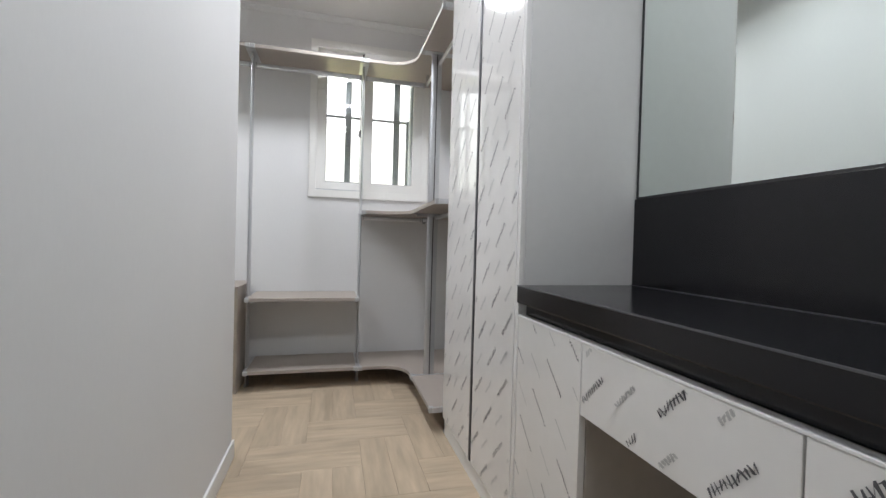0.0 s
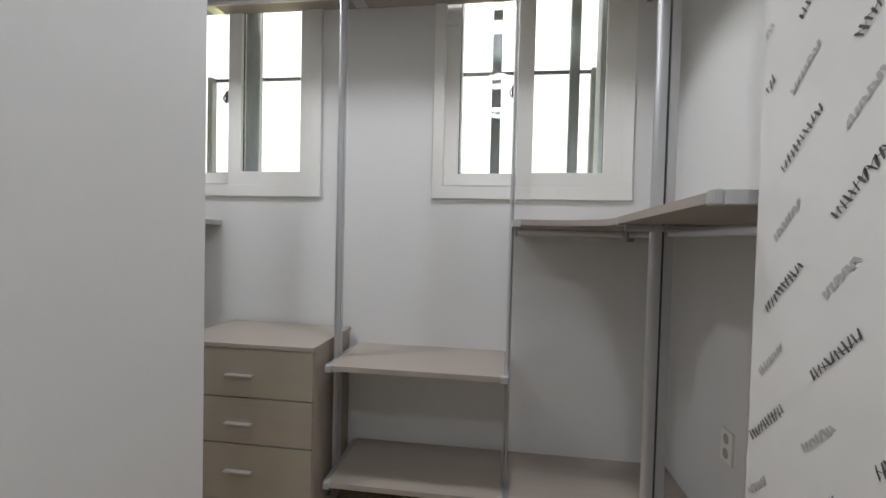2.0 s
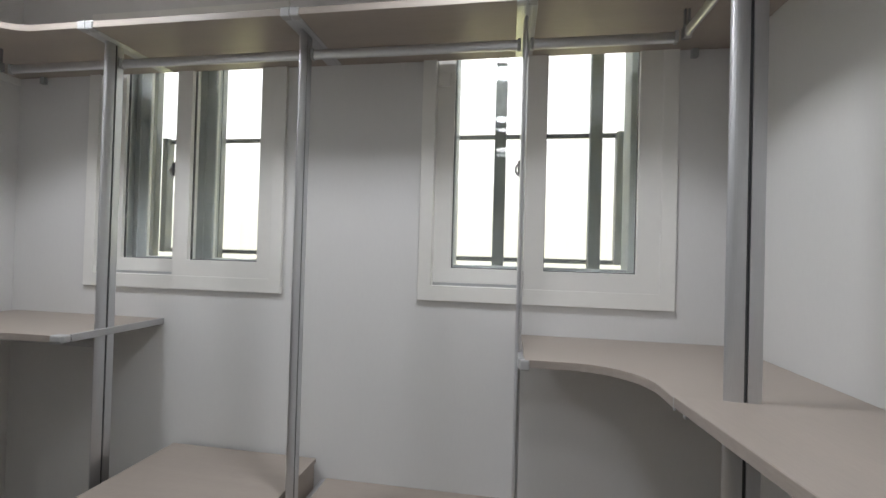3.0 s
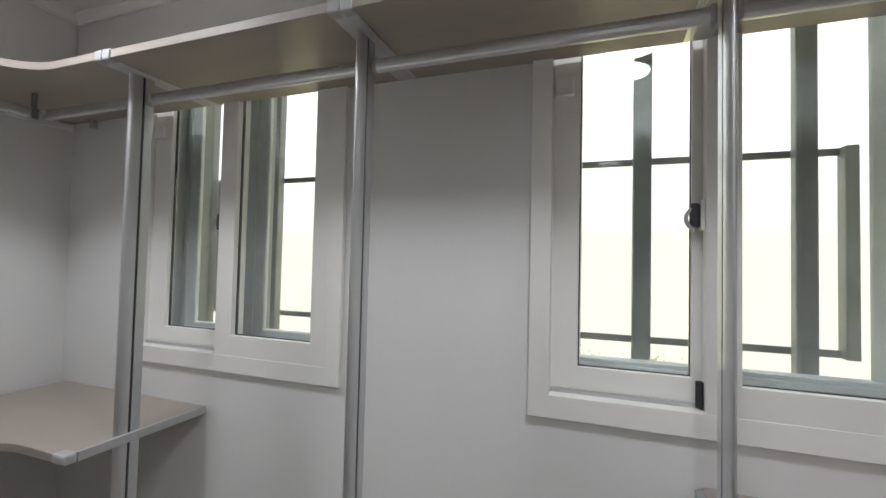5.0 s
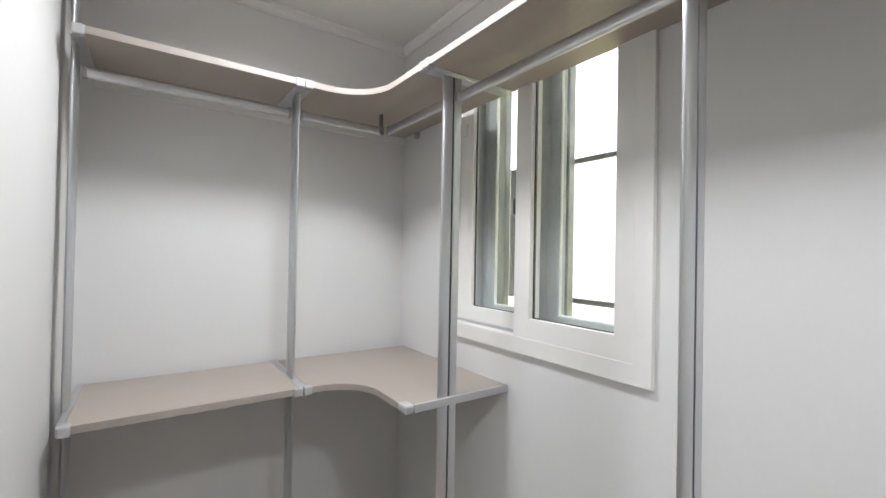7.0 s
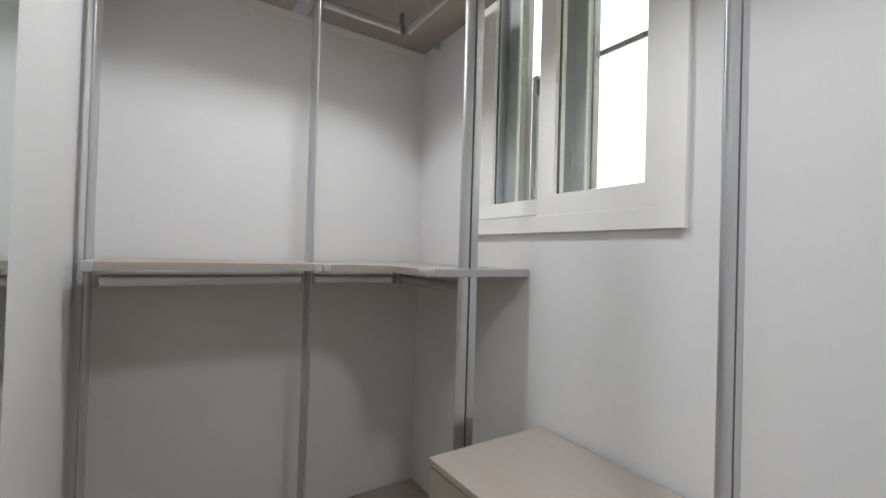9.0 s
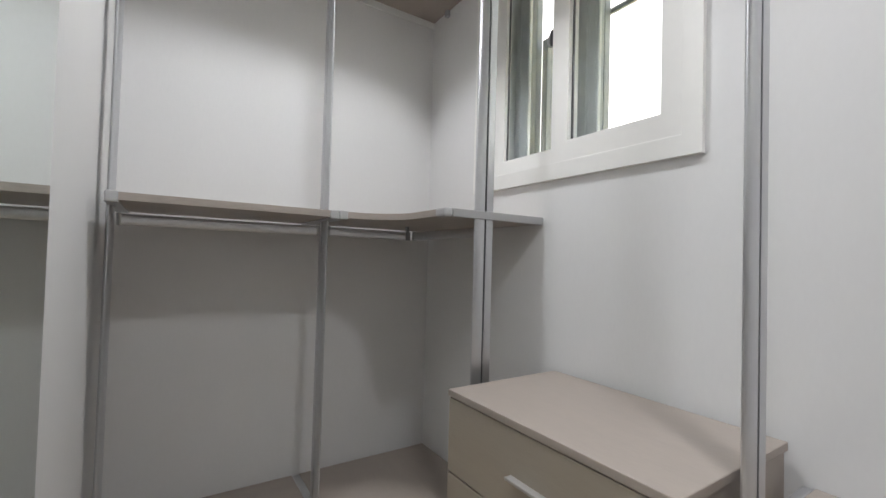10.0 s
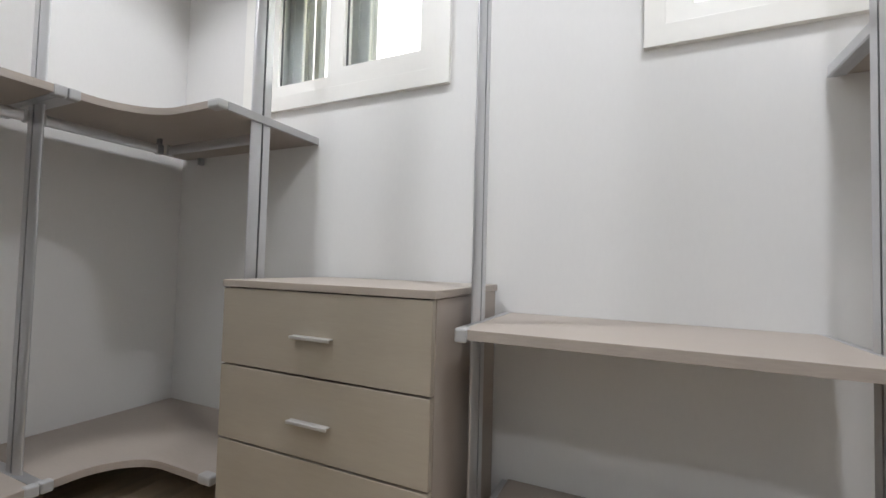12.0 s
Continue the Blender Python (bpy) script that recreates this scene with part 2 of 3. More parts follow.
def window(name, x0, x1, meet, stile_start, stile_end, jambs, outer_sashes):
    """meet: where the front sash begins, from the window's left edge; stile_start, stile_end: the outermost stiles of the two sashes."""
    cx = (x0 + x1) / 2
    w = empty(name, cx, 0, Z0, "white plastic sliding window with two sashes", "window", "windows", "structure")
    a, b, h = x0 - cx, x1 - cx, Z1 - Z0
    c, cb = 0.056, 0.062
    part("window_frame", add_ring(bmesh.new(), a, b, 0, h, c, c, cb, cb, -0.016, 0.1, 0.0015), PVC, w)
    part("track", boxes((a + c, b - c, 0.026, 0.032, cb, cb + 0.012), (a + c, b - c, 0.074, 0.08, cb, cb + 0.012)), ALU, w)
    mid = a + meet

    def sash(l, r, y0, y1, wl, wr, ym):
        bot, top = cb - 0.001, h - cb + 0.001
        f = part("sash", add_ring(bmesh.new(), l, r, bot, top, wl, wr, 0.074, 0.074, y0, y1, 0.001), PVC, w)
        gl, gr, gb, gt = l + wl, r - wr, bot + 0.074, top - 0.074
        g = part("pane", box(gl - 0.004, gr + 0.004, ym - 0.003, ym + 0.003, gb - 0.004, gt + 0.004), GLASS, f)
        g.visible_shadow = False
        part("gasket", add_ring(bmesh.new(), gl, gr, gb, gt, 0.0035, 0.002, 0.003, 0.003, ym - 0.006, ym + 0.006), SLOT, f, "thin dark glazing gasket")
        return f

    back = sash(a + c - 0.001, mid + 0.052, 0.036, 0.07, stile_start, 0.074, 0.058)
    front = sash(mid, b - c + 0.001, -0.0146, 0.022, 0.076, stile_end, 0.012)
    # block shaped for a patch of light on the stile, catch and brush seal
    part("stopper", box(a + c + 0.002, a + c + 0.056, 0.022, 0.036, 0.905, 0.962, 0.003), PVC, back, "small white block shaped for a patch of light")
    part("lock_plate", box(mid - 0.010, mid - 0.0005, -0.006, 0.018, 0.515, 0.592, 0.003), PVC, front, "white lock plate")
    knob = prism([(0.012 * math.cos(t), 0.012 * math.sin(t)) for t in [math.tau * i / 16 for i in range(16)]], -0.031, 0.031, 0.006)
    bmesh.ops.translate(knob, vec=(mid - 0.021, 0.010, 0.553), verts=knob.verts)
    part("latch", knob, SLOT, front, "dark grey crescent lock")
    arc = [(0.034 * math.cos(t), 0.034 * math.sin(t)) for t in [math.pi * (0.62 + 0.76 * i / 12) for i in range(13)]]
    arc += [(0.025 * math.cos(t), 0.025 * math.sin(t)) for t in [math.pi * (0.62 + 0.76 * i / 12) for i in range(12, -1, -1)]]
    lever = prism(arc, -0.004, 0.004, 0.0012)
    for v in lever.verts:
        v.co = Vector((mid - 0.012 + v.co.x, 0.006 + v.co.z, 0.545 + v.co.y))
    part("lever", lever, CAP, front, "grey crescent lever")
    part("seal", prism([(mid - 0.006, 0.004), (mid - 0.001, 0.004), (mid - 0.001, 0.020), (mid - 0.016, 0.020)], cb + 0.003, cb + 0.072, 0.0015), RUBBER, front, "black brush seal")
    part("seal", prism([(mid - 0.006, 0.004), (mid - 0.001, 0.004), (mid - 0.001, 0.020), (mid - 0.016, 0.020)], h - cb - 0.072, h - cb - 0.003, 0.0015), RUBBER, front, "black brush seal")
    # outer aluminium window
    o0, o1, oz0, oz1 = a + 0.03, b - 0.03, 0.03, h - 0.03
    low = 0.055 if outer_sashes else 0.107
    of = part("outer_frame", add_ring(bmesh.new(), o0, o1, oz0, oz1, *jambs, low, 0.05, 0.104, 0.212, 0.003), OUTER, w, "grey aluminium outer frame")
    part("sill_step", box(o0 + jambs[0] + 0.001, o1 - jambs[1] - 0.001, 0.107, 0.128, oz0 + low, oz0 + low + 0.012, 0.002), OUTER, of)
    og = part("outer_pane", box(o0 + jambs[0] - 0.004, o1 - jambs[1] + 0.004, 0.192, 0.197, oz0 + low - 0.004, oz1 - 0.046), GLASS, of)
    og.visible_shadow = False
    for l, r, y, wl in outer_sashes:
        l, r, z = l - cx, r - cx, oz0 + low
        bm = add_ring(bmesh.new(), l, r, z, oz1 - 0.05, wl, 0.078, 0.055, 0.045, y, y + 0.022, 0.003)
        add_box(bm, l + wl - 0.056, l + wl - 0.048, y - 0.004, y + 0.001, z + 0.002, oz1 - 0.053)
        sa = part("outer_sash", bm, OUTER, of)
        # white strip painted for the stile's side face that the sky lights
        part("bead", add_ring(bmesh.new(), l + wl + 0.0005, r - 0.0785, z + 0.0555, oz1 - 0.0955, 0.004, 0.004, 0.004, 0.004, y + 0.004, y + 0.016), TRIM, sa, "white strip painted as the lit edge of the outer sash")
    return w


window("window_1", *WINDOWS[0], 0.472, 0.094, 0.062, (0.076, 0.04), ((0.526, 0.985, 0.140, 0.078), (0.868, 1.355, 0.114, 0.126)))
window("window_2", *WINDOWS[1], 0.432, 0.074, 0.084, (0.102, 0.112), ())


def grille(x0, x1, bars, end):
    g = empty("security_grille", (x0 + x1) / 2, 0.33, 1.4, "dark weathered metal bars outside a window", "grille", "window grilles")
    o = (x0 + x1) / 2
    for x in bars:
        part("bar", box(x - 0.028 - o, x + 0.028 - o, -0.02, 0.02, -0.1, 1.55, 0.004), GRILLE, g)
    part("post", box(end - 0.017 - o, end + 0.017 - o, -0.012, 0.036, 0.214, 0.836, 0.003), GRILLE, g)
    for z in (0.225, 0.825):
        part("rail", box(x0 - o, x1 - o, 0.022, 0.036, z - 0.011, z + 0.011, 0.002), GRILLE, g)
    return g


grille(0.535, 1.40, (0.46, 0.852, 1.31), 0.535)
grille(2.05, 2.91, (2.358, 2.80), 2.91)


# ---- shelving: posts, brackets, boards and rods ----
Z_LOW, Z_B, Z_MID, Z_TOP = 0.145, 0.668, 1.312, 2.474
TH = 0.024


def post(x, y, turn, height, arms):
    """A grooved upright; depth runs along its own y, front towards -y. arms: (height of the shelf's top, front reach, back reach, sides with a board)."""
    p = empty("shelving_post", x, y, 0, "slim satin aluminium shelving post with a dark groove", "post", "shelving posts")
    p.rotation_euler = (0, 0, radians(turn))
    w = 0.0095
    nose = [(w * math.cos(t), -0.008 - 0.038 * math.sin(t)) for t in [math.pi * i / 16 for i in range(17)]]
    outline = nose + [(-0.0035, -0.008), (-0.0035, 0.0), (-w, 0.0), (-w, 0.029), (w, 0.029), (w, 0.0), (0.0035, 0.0), (0.0035, -0.008)]
    part("upright", prism(outline, 0.0, height), ALU, p)
    part("groove", box(-0.0066, 0.0066, -0.0077, -0.0003, 0.002, height - 0.002), SLOT, p, "dark groove")
    part("foot", prism([(0.017 * math.cos(t), 0.050 * math.sin(t) - 0.004) for t in [math.tau * i / 16 for i in range(16)]], 0.0, 0.012, 0.003), CAP, p, "grey plastic foot")
    for z, front, back, sides in arms:
        if not sides:
            arm = part("bracket", box(-0.008, 0.008, -front + 0.02, back, z - TH - 0.022, z - TH - 0.0005, 0.002), ALU, p)
            part("end_cap", box(-0.005, 0.005, -front - 0.003, -front + 0.02, z - TH - 0.006, z + 0.001, 0.002), CAP, arm, "slim grey end cap")
            continue
        lo, hi = (-0.0165 if -1 in sides else -0.002), (0.0165 if 1 in sides else 0.002)
        bm = box(lo, hi, -front + 0.012, back, z - 0.029, z + 0.001, 0.002)
        add_box(bm, -0.033 if -1 in sides else -0.004, 0.033 if 1 in sides else 0.004, -front + 0.02, back, z - 0.0275, z - TH - 0.0006, 0.001)
        arm = part("bracket", bm, ALU, p)
        for s in sides:
            a, b = (0.001, 0.034) if s > 0 else (-0.034, -0.001)
            part("end_cap", box(a, b * 0.95, -front - 0.0055, -front + 0.026, z - 0.0305, z + 0.0025, 0.005), CAP, arm, "grey plastic end cap")
    return p


BY = -0.272
FB = 0.43
P1, P2, P3 = 0.830, 1.647, 2.451
TOPB, TOPX = 0.395, 0.414
WALL_END = -BY - 0.013
BOTH, ONE, OTHER = (-1, 1), (1,), (-1,)
post(P1, BY, 0, Z_TOP - 0.03, [(Z_TOP, TOPB + BY, WALL_END, BOTH)])
post(P2, BY, 0, Z_TOP - 0.03, [(Z_TOP, TOPB + BY, WALL_END, BOTH), (Z_B, FB + BY, WALL_END, ONE), (Z_LOW, FB + BY, WALL_END, ONE)])
post(P3, BY, 0, Z_TOP - 0.03, [(Z_TOP, TOPB + BY, WALL_END, BOTH), (1.326, 0.42 + BY, WALL_END, ONE), (Z_B, FB + BY, WALL_END, OTHER), (Z_LOW, FB + BY, WALL_END, BOTH)])
LX = 0.30
Q1, Q2 = -1.356, -0.674
for y, top, sides in ((Q1, ZC, ONE), (Q2, Z_TOP - 0.03, BOTH)):
    post(LX, y, 90, top, [(Z_TOP, TOPX - LX, LX - 0.013, sides), (Z_MID, 0.48 - LX, LX - 0.013, sides), (Z_LOW, 0.455 - LX, LX - 0.013, sides)])
SX = 2.945
S1, S2 = -0.69, -1.308
FR2 = 2.816
Z_MR = 1.324
for y, sides in ((S1, BOTH), (S2, OTHER)):
    post(SX, y, -90, Z_TOP - 0.03, [(Z_TOP, SX - 2.826, RX - SX - 0.013, sides), (1.329 if y == S1 else 1.353, SX - (2.798 if y == S1 else FR2), RX - SX - 0.013, () if y == S1 else sides), (Z_LOW, SX - 2.81, RX - SX - 0.013, sides)])

HALF = 0.0168


def board(x0, x1, y0, y1, z, along="x", front=-1):
    """A board between two brackets, with a thin band along its front edge; front: the side of the room's middle."""
    a, b = (x0 + HALF, x1 - HALF) if along == "x" else (x0, x1)
    c, d = (y0 + HALF, y1 - HALF) if along == "y" else (y0, y1)
    ob = empty("shelf", (a + b) / 2, (c + d) / 2, z - TH, "greige wood-grain shelf board between aluminium posts", "shelf", "shelf boards")
    w, h, e = (b - a) / 2, (d - c) / 2, 0.0022
    mat = LAMINATE if along == "x" else LAMINATE_Y
    if along == "x":
        part("board", box(-w, w, -h + e, h, 0, TH, 0.0008), mat, ob)
        part("edge_band", box(-w, w, -h, -h + e - 0.0001, 0.0003, TH - 0.0003, 0.0006), EDGE, ob)
    else:
        part("board", box(-w + (e if front < 0 else 0), w - (e if front > 0 else 0), -h, h, 0, TH, 0.0008), mat, ob)
        f = (-w, -w + e - 0.0001) if front < 0 else (w - e + 0.0001, w)
        part("edge_band", box(*f, -h, h, 0.0003, TH - 0.0003, 0.0006), EDGE, ob)
    return ob


def tapered_board(x_far, x_near, y0, y1, z, rise):
    """The board beside the wardrobe: slightly shallower and higher at the wardrobe's end."""
    c, d = y0 + HALF, y1 - 0.0006
    o = (3.0, (c + d) / 2)
    ob = empty("shelf", o[0], o[1], z - TH, "greige wood-grain shelf board, rising slightly towards the wardrobe", "shelf", "shelf boards")
    ob.rotation_euler = (-math.atan(rise / (d - c)), 0, 0)
    pts = [(RX - 0.002, c), (RX - 0.002, d), (x_far + 0.0024, d), (x_near + 0.0024, c)]
    part("board", prism([(x - o[0], y - o[1]) for x, y in pts], 0, TH, 0.0008), LAMINATE_Y, ob)
    pts = [(x_far + 0.0023, d), (x_far, d), (x_near, c), (x_near + 0.0023, c)]
    part("edge_band", prism([(x - o[0], y - o[1]) for x, y in pts], 0.0003, TH - 0.0003, 0.0005), EDGE, ob)
    return ob


def corner_board(side, reach, depth_back, depth_side, y_end, z, r=0.19, free=False, gap=0.002):
    """An L-shaped corner shelf with a hollow inner corner; side 1: the left-hand corner at x 0, -1: the other one."""
    pts = [(gap, -0.002), (reach, -0.002)]
    if free:
        pts += [(reach, -depth_back + 0.03)] + [(reach - 0.03 + 0.03 * math.cos(t), -depth_back + 0.03 - 0.03 * math.sin(t)) for t in [math.pi / 2 * i / 4 for i in range(1, 5)]]
    else:
        pts += [(reach, -depth_back)]
    cx, cy = depth_side + r, -depth_back - r
    pts += [(cx - r * math.sin(t), cy + r * math.cos(t)) for t in [math.pi / 2 * i / 10 for i in range(11)] if cy + r * math.cos(t) > y_end + 0.001]
    pts += [(depth_side, y_end), (gap, y_end)]
    pts = [(x if side > 0 else RX - x, y) for x, y in pts]
    o = (0.2 if side > 0 else RX - 0.2, -0.2)
    ob = empty("corner_shelf", o[0], o[1], z - TH, "L-shaped greige corner shelf with a hollow inner edge", "shelf", "corner shelves")
    part("board", prism([(x - o[0], y - o[1]) for x, y in pts], 0, TH, 0.0025), LAMINATE, ob)
    # the band follows the hollow front edge
    k = next(i for i, q in enumerate(pts) if abs(q[1] + depth_back) < 1e-6)
    front = pts[k:-1]
    bm = bmesh.new()
    rows = []
    for i, (x, y) in enumerate(front):
        p, q = front[max(i - 1, 0)], front[min(i + 1, len(front) - 1)]
        n = Vector((q[1] - p[1], p[0] - q[0])).normalized() * (0.0016 * side * -1)
        rows.append([bm.verts.new((a - o[0], b - o[1], c)) for a, b, c in ((x, y, 0.0005), (x + n.x, y + n.y, 0.0005), (x + n.x, y + n.y, TH - 0.0005), (x, y, TH - 0.0005))])
    for r0, r1 in zip(rows, rows[1:]):
        for i in range(4):
            bm.faces.new((r0[i], r0[(i + 1) % 4], r1[(i + 1) % 4], r1[i]))
    part("edge_band", bm, EDGE, ob)
    px = 0.15 if side > 0 else RX - 0.15
    part("wall_peg", box(px - 0.012 - o[0], px + 0.012 - o[0], -0.022 - o[1], -0.001 - o[1], -0.034, -0.0005, 0.003), OUTER, ob, "small grey wall peg")
    if free:
        xs = (reach - 0.006, reach + 0.006)
        part("end_trim", box(xs[0] - o[0], xs[1] - o[0], -depth_back + 0.03 - o[1], -0.003 - o[1], -0.002, TH + 0.002, 0.002), CAP, ob, "grey end trim")
        part("end_cap", box(reach - 0.05 - o[0], reach + 0.007 - o[0], -depth_back - 0.006 - o[1], -depth_back + 0.03 - o[1], -0.003, TH + 0.003, 0.008), CAP, ob, "grey plastic end cap")
    return ob


# boards along the window wall
board(P1, P2, -TOPB, -0.002, Z_TOP)
board(P2, P3, -TOPB, -0.002, Z_TOP)
board(P2, P3, -FB, -0.002, Z_B)
board(P2, P3, -FB, -0.002, Z_LOW)
# side boards
board(0.002, TOPX, Q1, Q2, Z_TOP, "y", 1)
board(0.028, 0.48, Q1, Q2, Z_MID, "y", 1)
board(0.002, 0.455, Q1, Q2, Z_LOW, "y", 1)
board(2.826, RX - 0.002, S2, S1, Z_TOP, "y")
tapered_board(2.795, FR2, S2, S1, 1.342, 0.022)
board(2.81, RX - 0.002, S2, S1, Z_LOW, "y")
# corners
corner_board(1, P1 - HALF, TOPB, TOPX, Q2 + HALF, Z_TOP)
corner_board(1, 0.845, 0.451, 0.48, Q2 + HALF, Z_MID, 0.17, True, 0.028)
corner_board(1, 0.845, 0.425, 0.455, Q2 + HALF, Z_LOW, 0.17, True)
corner_board(-1, RX - P3 - HALF, TOPB, RX - 2.826, S1 + HALF, Z_TOP)
corner_board(-1, RX - P3 - HALF, 0.42, RX - 2.795, S1 + 0.0006, 1.329)
corner_board(-1, RX - P3 - HALF, FB, RX - 2.81, S1 + HALF, Z_LOW)


def rod(x0, y0, x1, y1, z, hook=0.0, half=0.018):
    """A flat oval clothes rail with a holder at each end."""
    d = Vector((x1 - x0, y1 - y0, 0))
    n = d.length
    ob = empty("clothes_rail", x0, y0, z, "flat oval aluminium clothes rail under a shelf", "clothes rail", "clothes rails")
    ob.rotation_euler = (0, 0, math.atan2(d.y, d.x))
    bm = bmesh.new()
    ring = [(0.009 * math.copysign(abs(math.cos(t)) ** 0.7, math.cos(t)), half * math.copysign(abs(math.sin(t)) ** 0.8, math.sin(t))) for t in [math.tau * i / 16 for i in range(16)]]
    a = [bm.verts.new((0.0, p, q)) for p, q in ring]
    b = [bm.verts.new((n, p, q)) for p, q in ring]
    for i in range(16):
        bm.faces.new((a[i], a[(i + 1) % 16], b[(i + 1) % 16], b[i]))
    bm.faces.new(a)
    bm.faces.new(b)
    part("tube", bm, ROD, ob, smooth=False)
    for s in (0.001, n - 0.013):
        part("holder", box(s, s + 0.012, -0.0115, 0.0115, -half - 0.003, half + 0.003, 0.004), CAP, ob, "grey plastic holder")
    if hook:
        part("corner_hook", boxes((n - 0.012, n + 0.012, -0.013, 0.013, -half - (0.0015 if half > 0.016 else 0.018), half + 0.0015, 0.004), (n - 0.006, n + 0.006, -0.009, -0.003, 0.02, hook, 0.001), (n - 0.006, n + 0.006, 0.003, 0.009, 0.02, hook, 0.001)), HOOK, ob, "dark grey steel corner hook")
    return ob


RZT, RZM = 0.1, 0.067
BR, LR, SR = BY + 0.012, LX - 0.012, SX + 0.012
for z, links in ((Z_TOP - RZT, ((P1, BR, P2, BR), (P2, BR, P3, BR), (LR, Q1, LR, Q2), (LR, Q2, LR, BR - 0.012), (LR, BR, P1, BR),
                                (P3, BR, SR, BR), (SR, S1, SR, BR - 0.012), (SR, S2, SR, S1))),
                 (Z_MID - RZM, ((LR, Q1, LR, Q2), (LR, Q2, LR, BR - 0.012), (LR, BR, P1, BR), (P3, BR, SR, BR), (SR, S1, SR, BR - 0.012), (SR, S2, SR, S1)))):
    for x0, y0, x1, y1 in links:
        d = Vector((x1 - x0, y1 - y0, 0)).normalized() * 0.0155
        corner = x0 == x1 and y1 > -0.4
        slim = z < 2 and x1 > 2
        drop = RZT if z > 2 else 0.040 if slim else RZM
        zz = Z_MR - 0.002 - TH - drop + 0.021 if slim else z
        rod(x0 + d.x, y0 + d.y, x1 - d.x, y1 - d.y, zz, 0.0 if not corner else 0.018 if slim else drop - TH, 0.0145 if slim else 0.018)


key = bmesh.new()
for x0, x1, y0, y1 in ((-0.055, 0.045, -0.003, 0.003), (0.039, 0.045, -0.003, 0.028)):
    add_box(key, x0, x1, y0, y1, 0.0005, 0.0065, 0.0018)
key = part("hex_key", key, SLOT)
key.location, key.rotation_euler = (1.583, -0.384, Z_TOP), (0, 0, radians(-4))
tagged(key, "small dark bent hex key lying on the top shelf", "hex key")


# slim white strip along the left wall, just below the top shelf
for z in (Z_TOP,):
    rail = part("wall_rail", box(0.001, 0.009, Q1 + 0.02, -0.004, z - TH - 0.036, z - TH - 0.001, 0.0015), TRIM)
    tagged(rail, "slim white strip on the wall under a shelf", "rail", "wall rails")


# ---- chest of drawers ----
def chest():
    x0, x1, yf, yb, zt = 0.938, 1.614, -0.477, -0.018, 0.756
    o = (x0 + x1) / 2
    c = empty("chest_of_drawers", o, -0.25, 0, "three-drawer greige laminate chest standing on the floor", "drawers")
    a, b, f, k = x0 - o, x1 - o, yf + 0.25, yb + 0.25
    part("top", box(a - 0.004, b + 0.006, f - 0.002, k, zt - 0.02, zt, 0.002), LAMINATE, c)
    for x in (a, b - 0.018):
        part("side_panel", box(x, x + 0.018, f + 0.02, k - 0.004, 0.0, zt - 0.0215, 0.001), LAMINATE, c)
    part("back_panel", box(a + 0.0185, b - 0.0185, k - 0.02, k - 0.008, 0.0, zt - 0.022), LAMINATE, c)
    part("plinth", box(a + 0.0185, b - 0.0185, f + 0.05, f + 0.066, 0.0, 0.055), LAMINATE, c)
    # near-black sheet: the shade in the drawer gaps is put into its colour
    part("shadow_gap", box(a + 0.019, b - 0.019, f + 0.03, f + 0.045, 0.075, zt - 0.024), GAP_SHADE, c, "dark sheet painted as the shade behind the drawer fronts")
    for i, (z0, z1) in enumerate(((0.519, 0.7325), (0.3105, 0.5135), (0.06, 0.3045))):
        d = part("drawer", box(a + 0.001, b - 0.001, f, f + 0.018, z0, z1, 0.0015), DRAWER, c)
        zh = (0.618, 0.402, 0.188)[i]
        bm = boxes((-0.065, 0.065, f - 0.021, f - 0.0155, zh - 0.0045, zh + 0.004, 0.002), (-0.063, 0.063, f - 0.016, f - 0.0005, zh + 0.0005, zh + 0.0035, 0.001))
        part("handle", bm, HANDLE, d, "silver-grey angled pull handle")
    return c


chest()


